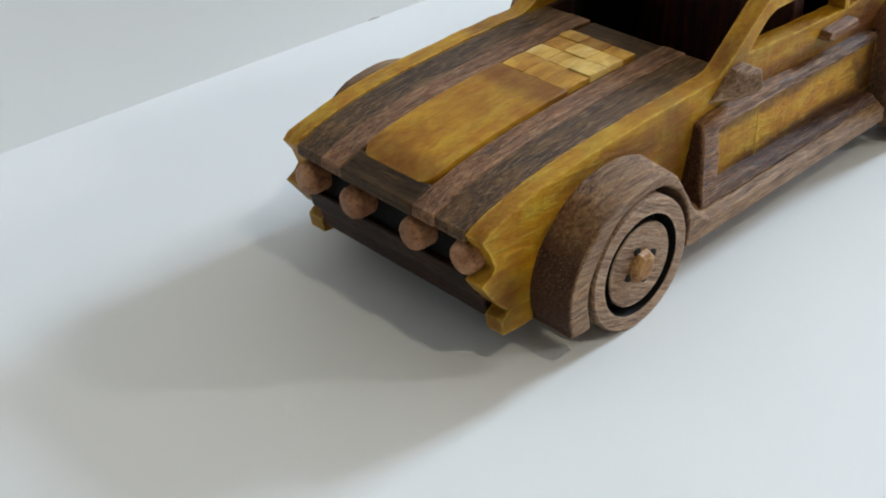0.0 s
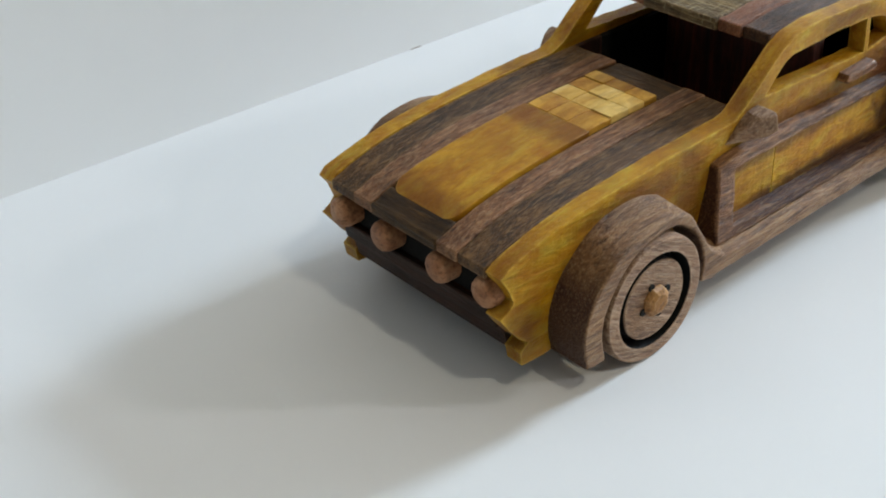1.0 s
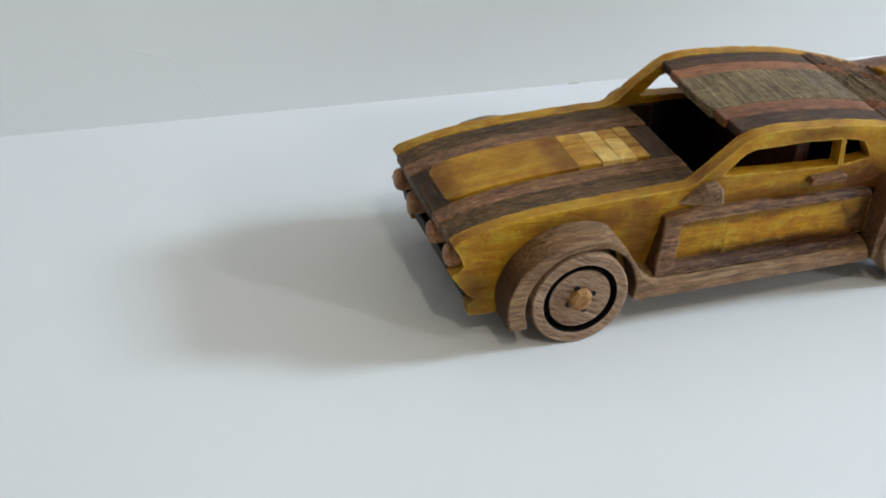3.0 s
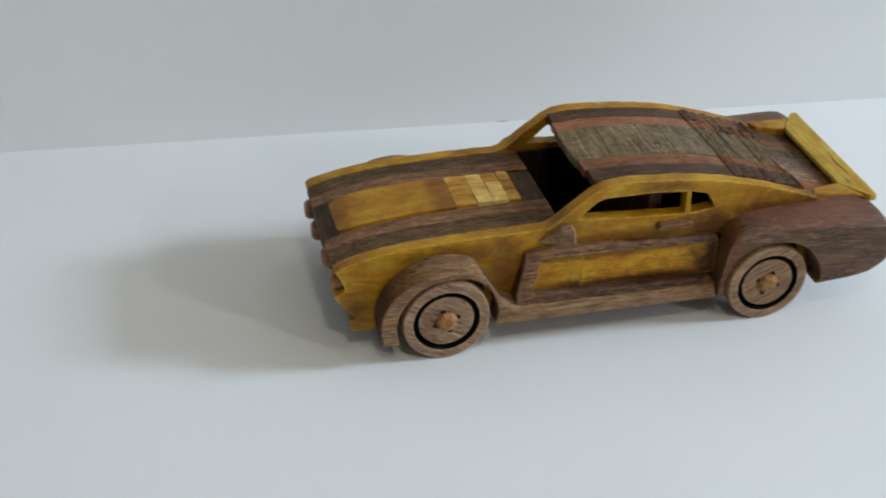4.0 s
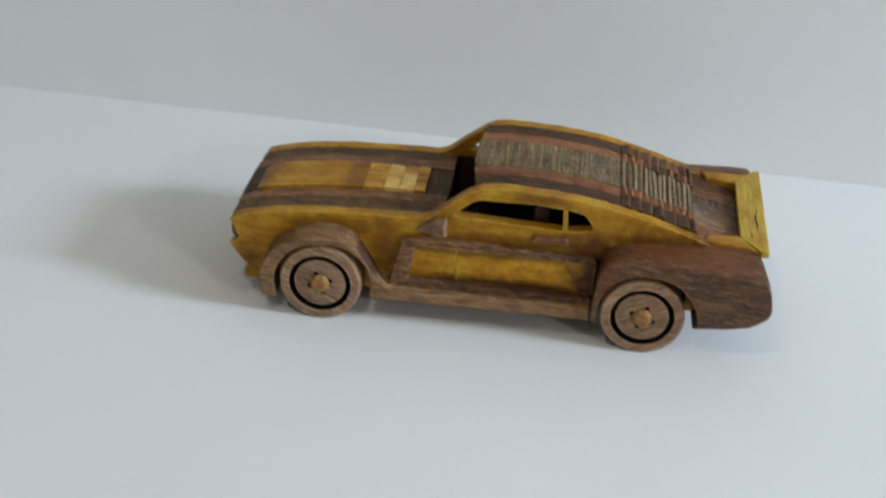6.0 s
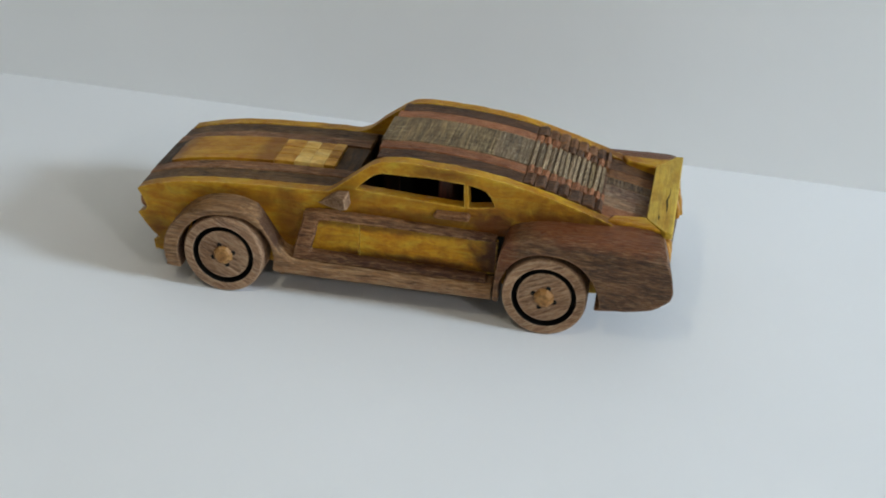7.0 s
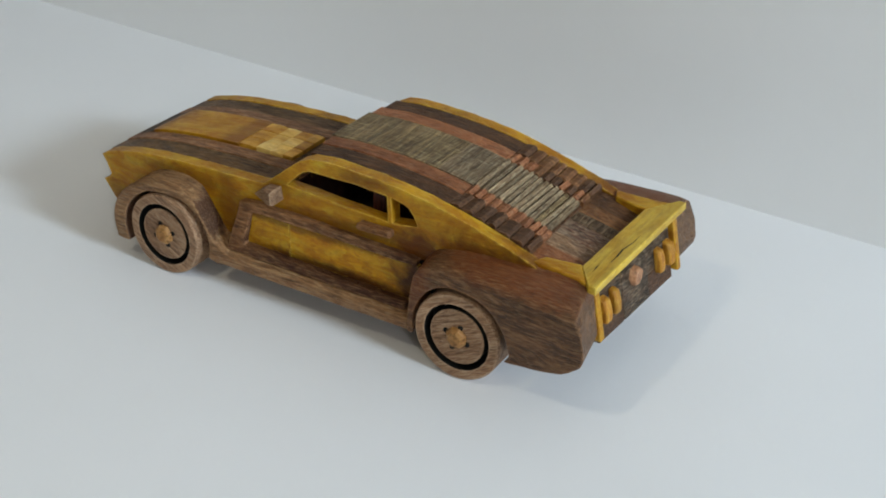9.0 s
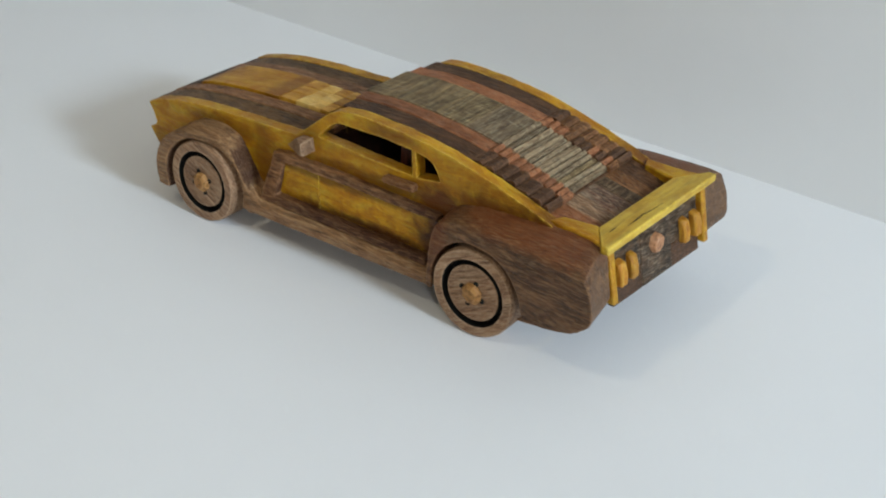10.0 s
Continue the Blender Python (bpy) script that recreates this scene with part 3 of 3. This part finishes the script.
for x in [-12.22 + 0.5 * (1 - math.cos(radians(15 * k))) for k in range(7)] + [-11.2 + 0.766 * k for k in range(7)]:
    w = 1.4 - 0.5 * (1 - math.sqrt(max(0.0, 1 - max(0.0, (-11.72 - x) / 0.5) ** 2))) * 0.9
    z = rise(x) - 0.25 * max(0, -11.8 - x)
    rings.append([(x, -w, z - 0.3), (x, w, z - 0.3), (x, w, z), (x, -w, z)])
part("hood_panel", loft(rings), HOOD_Y, car, "amber yellow wooden hood panel with rounded corners", bevel=0.06)
xs = [-6.6, -5.55, -4.75, -4.0, -3.42]
ys = [-1.32, -0.45, 0.42, 1.3]
for i in range(4):
    for j in range(3):
        g = 0.007
        mat = AMBER_L if i in (0, 3) or (i == 2 and j == 2) else CREAM
        xa, xb = xs[i] + g, xs[i + 1] - g
        dome = lambda x, a=xa, b=xb, q=0.015 * ((i * 2 + j) % 3): rise(x) - 0.05 + q + 0.04 * math.sin(math.pi * (0.25 + 0.65 * (x - a) / (b - a)))
        part("hood_block", strip(xa, xb, ys[j] + g, ys[j + 1] - g, dome, 0.3, 4), mat, car, bevel=0.022)
part("cowl", strip(-3.4, -2.2, -1.43, 1.43, lambda x: 5.5, 0.6, 3), OLIVE, car, "dark brown wooden cowl board", bevel=0.06)

# roof: five planks side by side
roof_top = lambda x, y: roof_z(x) - 0.02 + 0.05 * (1 - (y / 3.2) ** 2)
for y0, y1, mat, lab in ((-3.47, -2.42, WALNUT_D, "dark walnut roof strip"), (-2.4, -1.52, ORANGE, "reddish-brown roof strip"), (-1.5, 1.5, None, ""),
                         (1.52, 2.4, ORANGE, "reddish-brown roof strip"), (2.42, 3.47, WALNUT_D, "dark walnut roof strip")):
    ym = (y0 + y1) / 2
    if mat is None:
        part("roof_plank", strip(-0.98, 4.6, y0, y1, lambda x: roof_top(x, 0), 0.42, 14), GREY, car, "rough grey-brown roof panel", bevel=0.03)
        part("roof_plank", strip(4.6, 6.35, y0, y1, lambda x: roof_top(x, 0), 0.42, 6), GREY_L, car, "paler worn grey roof panel")
        continue
    part("roof_plank", strip(-0.7 - 0.28 * (1 - (ym / 3.2) ** 2), 6.35, y0, y1, lambda x: roof_top(x, ym), 0.42, 16), mat, car, lab, bevel=0.05)

# stepped louvres down the fastback
def louvre(x0, x1, y0, y1, lift, mat):
    b0, b1 = roof_z(x0), roof_z(x1)
    xm = (x0 + x1) / 2
    poly = [(x0, b0 - 0.45), (x1, b1 - 0.45), (x1 + 0.01, b1 + lift * 0.45), (x1 - 0.05, b1 + lift * 0.9), (x1 - 0.13, roof_z(x1 - 0.13) + lift * 1.02),
            (xm, roof_z(xm) + lift * 0.72), (x0 + 0.05, roof_z(x0 + 0.05) + lift * 0.2)]
    tilt = rnd.uniform(-0.025, 0.025)
    part("louvre", loft([[(x + tilt, y0, z) for x, z in poly], [(x - tilt, y1, z) for x, z in poly]]), mat, car, smooth=False)


rnd = random.Random(4)


def louvre_column(y0, y1, pitch, lift, mats):
    """Small blocks one below the other, of uneven width and height."""
    x = 6.37 + rnd.uniform(-0.03, 0.03)
    while x < 10.02:
        x1 = min(10.2, x + pitch * rnd.uniform(0.82, 1.16))
        louvre(x, x1 - rnd.uniform(0.0, 0.03), y0, y1, lift * rnd.uniform(0.6, 1.25), mats((x - 6.37) / 3.8))
        x = x1


louvre_column(-3.44, -2.3, 0.61, 0.17, lambda u: WALNUT_D)
louvre_column(-2.28, -1.5, 0.36, 0.13, lambda u: ORANGE)
louvre_column(-1.48, 1.48, 0.27, 0.11, lambda u: GREY_L if u < 0.66 else rnd.choice((GREY_L, GREY, SLAT_D)))
louvre_column(1.5, 2.28, 0.4, 0.13, lambda u: ORANGE if u < 0.3 else rnd.choice((WALNUT, WALNUT_D, ORANGE)))
louvre_column(2.3, 3.44, 0.52, 0.15, lambda u: rnd.choice((WALNUT_D, WALNUT_D, WALNUT)))
part("louvre_base", strip(6.3, 10.15, -3.46, 3.46, lambda x: roof_z(x) - 0.12, 0.35, 8), WALNUT_D, car)

# boot deck planks
deck = lambda x: 5.74 - 0.2 * (x - 10.1)
for y0, y1, mat in ((-3.46, -2.1, ORANGE), (-2.08, -1.0, DECK_P), (-0.98, 0.3, DECK_W), (0.32, 1.18, SLAT_D), (1.2, 2.08, WALNUT), (2.1, 3.46, WALNUT_D)):
    part("deck_plank", strip(10.08, 12.95, y0, y1, deck, 0.5, 3), mat, car, bevel=0.04)

# spoiler with its two side blocks
SKEW = 0.03
sp = [(12.42, -3.05), (12.42, 2.95), (13.38, 4.36), (13.74, 4.36), (13.74, -4.42), (13.38, -4.42)]
tilted = lambda pts, z, rise=0.0: [(x + SKEW * y, y, z + rise * (x - 12.4)) for x, y in pts]
part("spoiler", loft([tilted(sp, 5.47), tilted(sp, 5.74, 0.07)]), SPOILER_Y, car, "pale yellow wooden tail spoiler with a dark crack", bevel=0.05)
crk = [(13.3, -2.4), (13.33, -1.6), (13.28, -1.0), (13.36, -0.3), (13.34, 0.5), (13.32, -0.3), (13.2, -1.0), (13.25, -1.6)]
part("crack", loft([tilted(crk, 5.72), tilted(crk, 5.744, 0.07)]), RECESS_BLACK, car, "dark crack in the spoiler", smooth=False)
crk = [(13.0, -3.3), (13.02, -2.9), (12.96, -2.5), (12.95, -2.9)]
part("crack", loft([tilted(crk, 5.72), tilted(crk, 5.743, 0.07)]), RECESS_BLACK, car, "short dark crack in the spoiler", smooth=False)
for s in (-1, 1):
    cb = [(10.62, s * 3.84), (10.9, s * 3.2), (12.4, s * 2.92), (12.46, s * 3.06), (13.25, s * 4.2), (12.6, s * 4.0), (11.6, s * 3.9)]
    part("side_block", loft([tilted(cb, 5.1), [(x, y, 5.8 - 0.03 * (x - 10.6)) for x, y, z in tilted(cb, 0)]]), YELLOW, car, "yellow wooden side block of the spoiler", bevel=0.08)

# front: grille backing, bumper, valance, four dowel headlamps
part("grille", box(-12.35, -11.9, -3.47, 3.47, 2.7, 4.45), RECESS_BLACK, car, "black recessed grille board")
part("bumper", loft([[(-12.5, y, 2.3), (-11.9, y, 2.25), (-11.9, y, 2.92), (-12.6, y, 2.92)] for y in (-3.47, -1.0, 1.0, 3.47)]), BUMPER_W, car, "dark brown wooden bumper plank", bevel=0.06)
part("valance", loft([[(-12.1, y, 1.45), (-11.6, y, 1.25), (-11.6, y, 2.3), (-12.3, y, 2.3)] for y in (-3.47, 3.47)]), BUMPER_W, car, "dark reddish-brown front valance", bevel=0.06)
lamp_me = None
for x, y, z in ((-12.95, -3.3, 3.6), (-13.02, -1.4, 3.54), (-13.06, 1.07, 3.5), (-13.06, 3.08, 3.48)):
    if lamp_me is None:
        bm = lathe([(0, 0.0), (0.34, -0.02), (0.44, -0.09), (0.5, -0.24), (0.51, -1.0), (0, -1.0)], 13)
        lo = finish("headlamp", bm, LAMP_W, car, "round brown dowel headlamp", bevel=0.0)
        lamp_me = lo.data
    else:
        lo = place("headlamp", lamp_me, car, "round brown dowel headlamp")
    lo.matrix_basis = pose(x * C, y * C, z * C, 0, 40 * y, 90)

def lean(bm):
    """The tail leans: its foot stands further back than its top, and one side a little further than the other."""
    for v in bm.verts:
        v.co.x += -0.0003 + 0.2 * (4.1 * C - v.co.z) + 0.064 * v.co.y
    return bm


# tail: panel boards, corner strips, lamps and filler cap
part("tail_board", lean(box(13.2, 13.52, -1.15, 1.15, 2.6, 5.46)), TAIL_W, car, "rough sooty grey-brown tail board", bevel=0.05)
for s in (-1, 1):
    a, b = sorted((s * 1.17, s * 3.34))
    part("tail_board", lean(box(13.2, 13.5, a, b, 3.62, 5.46)), TAIL_W, car, bevel=0.05)
    part("tail_board", lean(box(13.2, 13.5, a, b, 2.58, 3.6)), WALNUT_D, car, bevel=0.05)
    a, b = sorted((s * 3.36, s * 3.72))
    part("corner_strip", lean(loft([[(13.2, a, 2.9), (13.2, b, 2.9), (13.78, b, 2.92), (13.78, a, 2.92)], [(13.2, a, 5.46), (13.2, b, 5.46), (13.76, b, 5.46), (13.76, a, 5.46)]])), YELLOW, car, "yellow wooden corner strip", bevel=0.06)
    for y0, y1, out in ((2.66, 3.16, 0.34), (1.8, 2.26, 0.3)):
        a, b = sorted((s * y0, s * y1))
        poly = [(13.45, 3.4), (13.5 + out, 3.46), (13.5 + out + 0.05, 3.95), (13.5 + out - 0.02, 4.46), (13.45, 4.56)]
        part("tail_lamp", lean(slab(poly, a, b)), AMBER_T, car, "yellow wooden tail lamp block", bevel=0.09)
cap = lathe([(0, 0.0), (0.36, -0.01), (0.43, -0.08), (0.46, -0.55), (0, -0.55)], 7)
co = finish("filler_cap", cap, LAMP_W, car, "round pale wooden filler cap")
co.matrix_basis = pose(13.74 * C, -0.1 * C, 4.2 * C, 0, 0, -90)

# wheel arch pieces
WX = 8.0
def oval(cx, cz, rx, rz, a0, a1, n):
    return [(cx + rx * math.cos(radians(a0 + (a1 - a0) * i / n)), cz + rz * math.sin(radians(a0 + (a1 - a0) * i / n))) for i in range(n + 1)]


front_arch = (oval(-WX, 2.0, 3.08, 2.72, 196, 62, 18) + smoothed([(-6.25, 4.12), (-5.82, 3.45), (-5.42, 2.8), (-5.02, 2.36), (-4.45, 2.1)], 4)
              + [(5.42, 2.06), (5.46, 1.38), (-4.6, 1.32), (-5.05, 1.26), (-5.5, 1.36)] + oval(-WX + 0.08, 2.0, 2.42, 2.26, -14, 200, 24) + [(-10.2, 1.08), (-11.0, 1.12)])
rear_out = (smoothed([(5.5, 1.45), (5.54, 2.6), (5.7, 3.9), (5.92, 4.55), (6.3, 4.84), (7.3, 5.08), (8.6, 5.22), (9.9, 5.28), (11.2, 5.3), (12.4, 5.3), (13.2, 5.28)], 3)
            + smoothed([(13.5, 5.2), (13.7, 4.8), (13.84, 4.3), (13.94, 3.75), (13.97, 3.35), (13.86, 3.02), (13.55, 2.72), (13.1, 2.44), (12.5, 2.24), (11.7, 2.08), (11.0, 1.98), (10.55, 1.9)], 3))
rear_arch = rear_out + [(10.4, 1.9)] + oval(WX + 0.2, 2.0, 2.44, 2.42, 2, 190, 24) + [(5.76, 1.42)]


def arch_piece(name, rings, mat, label):
    ob = part(name, loft(rings), mat, car, label, bevel=0.07)
    ob.data.set_sharp_from_angle(angle=radians(24))


def front_rings(s, grow, drop):
    """Flares outwards to the nose; the running board's top edge is rounded over."""
    poly, rings = uneven(front_arch, 0.016, 20 + s), []
    for out, up, board in ((0.0, grow, 0.16), (0.62, (grow - drop) / 2, 0.12), (1.0, -drop, -0.22)):
        ring = []
        for x, z in poly:
            wide = 5.2 + 0.34 * max(0.0, min(1.0, (-6.4 - x) / 3.4))
            on_board = max(0.0, min(1.0, (x + 5.3) / 0.8)) if z > 1.9 else 0.0
            ring.append((x, s * (3.95 + (wide - 3.95) * out), z + up * max(0.0, min(1.0, (z - 4.05) / 0.4)) + board * on_board))
        rings.append(ring)
    return rings


def rear_rings(s):
    """Flares outwards to the tail, where it is cut off square; the top edge is rounded over."""
    poly, rings = uneven(rear_arch, 0.016, 20 + s), []
    for out, up in ((0.0, 0.34), (0.5, 0.24), (0.82, 0.08), (0.95, -0.08), (1.0, -0.3)):
        ring = []
        for x, z in poly:
            wide = 5.34 + 0.6 * max(0.0, min(1.0, (x - 6.6) / 6.4)) ** 0.8
            back = (0.36 if s < 0 else 0.04) * max(0.0, min(1.0, (x - 12.6) / 1.0)) * (1 - out)
            ring.append((x - back, s * (3.9 + (wide - 3.9) * out), z + up * max(0.0, min(1.0, (z - 4.3) / 0.6))))
        rings.append(ring)
    return rings


for s in (-1, 1):
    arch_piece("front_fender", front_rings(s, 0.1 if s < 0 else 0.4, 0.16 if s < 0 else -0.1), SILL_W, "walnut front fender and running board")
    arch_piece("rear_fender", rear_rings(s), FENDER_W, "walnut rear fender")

# wheels
def wheel(x, s):
    tyre = finish("wheel", lathe([(1.57, 0.0), (1.98, 0.0), (2.03, 0.05), (2.05, 0.12), (2.05, 1.3), (1.57, 1.3), (1.57, 0.0)], 72), WALNUT_L, car, "light walnut wooden wheel", bevel=0.0)
    part("rim", lathe([(0, 0.05), (1.26, 0.05), (1.3, 0.09), (1.3, 0.7), (0, 0.7)], 56), WALNUT_L, tyre, "brown walnut rim disc")
    # Black ring lines the groove, so its deep shade is in the colour.
    part("groove", lathe([(1.575, 0.03), (1.56, 0.03), (1.56, 0.7), (1.31, 0.7), (1.31, 0.09), (1.295, 0.09), (1.295, 0.9), (1.575, 0.9), (1.575, 0.03)], 56), RECESS_BLACK, tyre, "black ring in the rim groove, its shade painted in")
    part("hub", lathe([(0, -0.22), (0.3, -0.2), (0.44, -0.12), (0.51, 0.0), (0.52, 0.2), (0, 0.2)], 8), HUB_W, tyre, "pale octagonal dowel hub", smooth=False)
    # Black pegs stand in for the shade inside the holes.
    hole = None
    for k in range(4):
        a = radians(90 * k + 45)
        bm = lathe([(0, 0.0), (0.12, 0.0), (0.12, 0.2), (0, 0.2)], 10)
        bmesh.ops.translate(bm, verts=bm.verts, vec=(0.55 * C * math.cos(a), 0, 0.55 * C * math.sin(a)))
        part("vent_hole", bm, RECESS_BLACK, tyre, smooth=False)
    tyre.matrix_basis = pose(x * C, s * 5.46 * C, 2.05 * C, 0, -3.2 * x, 0 if s < 0 else 180)


for x in (-WX, WX):
    for s in (-1, 1):
        wheel(x, s)
    part("axle", lathe([(0, -4.2), (0.3, -4.2), (0.3, 4.2), (0, 4.2)], 16), WALNUT_D, car).matrix_basis = pose(x * C, 0, 2.05 * C)

# black pieces added in wheel arches and behind doors, standing in for shade
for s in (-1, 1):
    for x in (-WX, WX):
        part("wheel_well", lathe([(0, -0.12), (2.05, -0.12), (2.05, 0.12), (0, 0.12)], 40), RECESS_BLACK, car, "black disc added in the wheel arch, standing in for its shade", smooth=False).matrix_basis = pose(x * C, s * 4.06 * C, 2.6 * C)
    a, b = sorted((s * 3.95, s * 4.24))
    part("door_post", box(4.95, 5.75, a, b, 2.05, 4.34), RECESS_BLACK, car, "black block added behind the door panel, standing in for shade")

# doors: frame, panels, handles, mirrors
frame_out = [(-4.62, 2.12), (-4.12, 4.56), (-3.4, 4.64), (0, 4.6), (5.46, 4.42), (5.42, 4.14), (0, 4.2), (-3.35, 4.16), (-3.72, 2.54), (0, 2.48), (5.05, 2.46), (5.15, 2.12), (0, 2.1)]
for s in (-1, 1):
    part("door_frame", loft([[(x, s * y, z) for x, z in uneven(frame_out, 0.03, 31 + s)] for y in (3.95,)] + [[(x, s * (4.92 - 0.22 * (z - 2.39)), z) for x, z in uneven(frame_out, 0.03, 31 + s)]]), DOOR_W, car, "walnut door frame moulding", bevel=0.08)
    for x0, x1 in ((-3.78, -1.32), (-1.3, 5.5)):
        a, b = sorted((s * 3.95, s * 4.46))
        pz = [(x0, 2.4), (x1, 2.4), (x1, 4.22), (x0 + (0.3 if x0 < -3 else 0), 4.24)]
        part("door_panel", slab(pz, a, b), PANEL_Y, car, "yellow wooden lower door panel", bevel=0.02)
    hd = [(2.25, 5.14), (2.4, 5.36), (3.95, 5.39), (4.05, 5.3), (4.03, 5.06), (2.42, 5.03)]
    part("door_handle", loft([[(x, s * 3.95, z) for x, z in hd], [(x, s * 4.4, z) for x, z in hd], [(3.1 + (x - 3.1) * 0.93, s * 4.5, 5.22 + (z - 5.22) * 0.75) for x, z in hd]]), WALNUT, car, "walnut door handle", bevel=0.03)
    mr = [(-3.5, 4.92), (-2.8, 5.54), (-2.5, 5.72), (-1.95, 5.76), (-1.86, 5.1), (-2.2, 4.9)]
    part("mirror", loft([[(x, s * 4.0, z) for x, z in mr], [(x, s * (4.12 + 0.68 * (x + 3.5) / 1.6), 5.3 + (z - 5.3) * 0.95) for x, z in mr],
                         [(-2.5 + (x + 2.5) * 0.86, s * (4.2 + 0.72 * (x + 3.5) / 1.6), 5.34 + (z - 5.34) * 0.76) for x, z in mr]]), WALNUT_L, car, "walnut wing mirror block", smooth=False, bevel=0.05)

# inside; floor and linings are blackened to put the cabin's shade into colour
part("cabin_floor", box(-11.9, 10.2, -3.47, 3.47, 1.7, 2.1), RECESS_BLACK, car, "dark cabin floor board")
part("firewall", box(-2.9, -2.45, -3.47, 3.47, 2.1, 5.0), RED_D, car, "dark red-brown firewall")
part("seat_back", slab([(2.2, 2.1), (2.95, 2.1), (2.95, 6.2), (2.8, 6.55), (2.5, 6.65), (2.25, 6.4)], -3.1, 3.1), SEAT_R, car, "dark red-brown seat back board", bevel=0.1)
# added black board that keeps light behind the tail out of the cabin
part("rear_bulkhead", box(9.9, 10.2, -3.46, 3.46, 1.7, 5.4), RECESS_BLACK, car)
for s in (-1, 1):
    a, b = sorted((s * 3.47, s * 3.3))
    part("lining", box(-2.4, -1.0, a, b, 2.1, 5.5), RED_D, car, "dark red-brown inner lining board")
    part("lining", box(-0.99, 9.9, a, b, 2.1, 5.5), RECESS_BLACK, car, "added black lining board, cabin shade put into its colour")
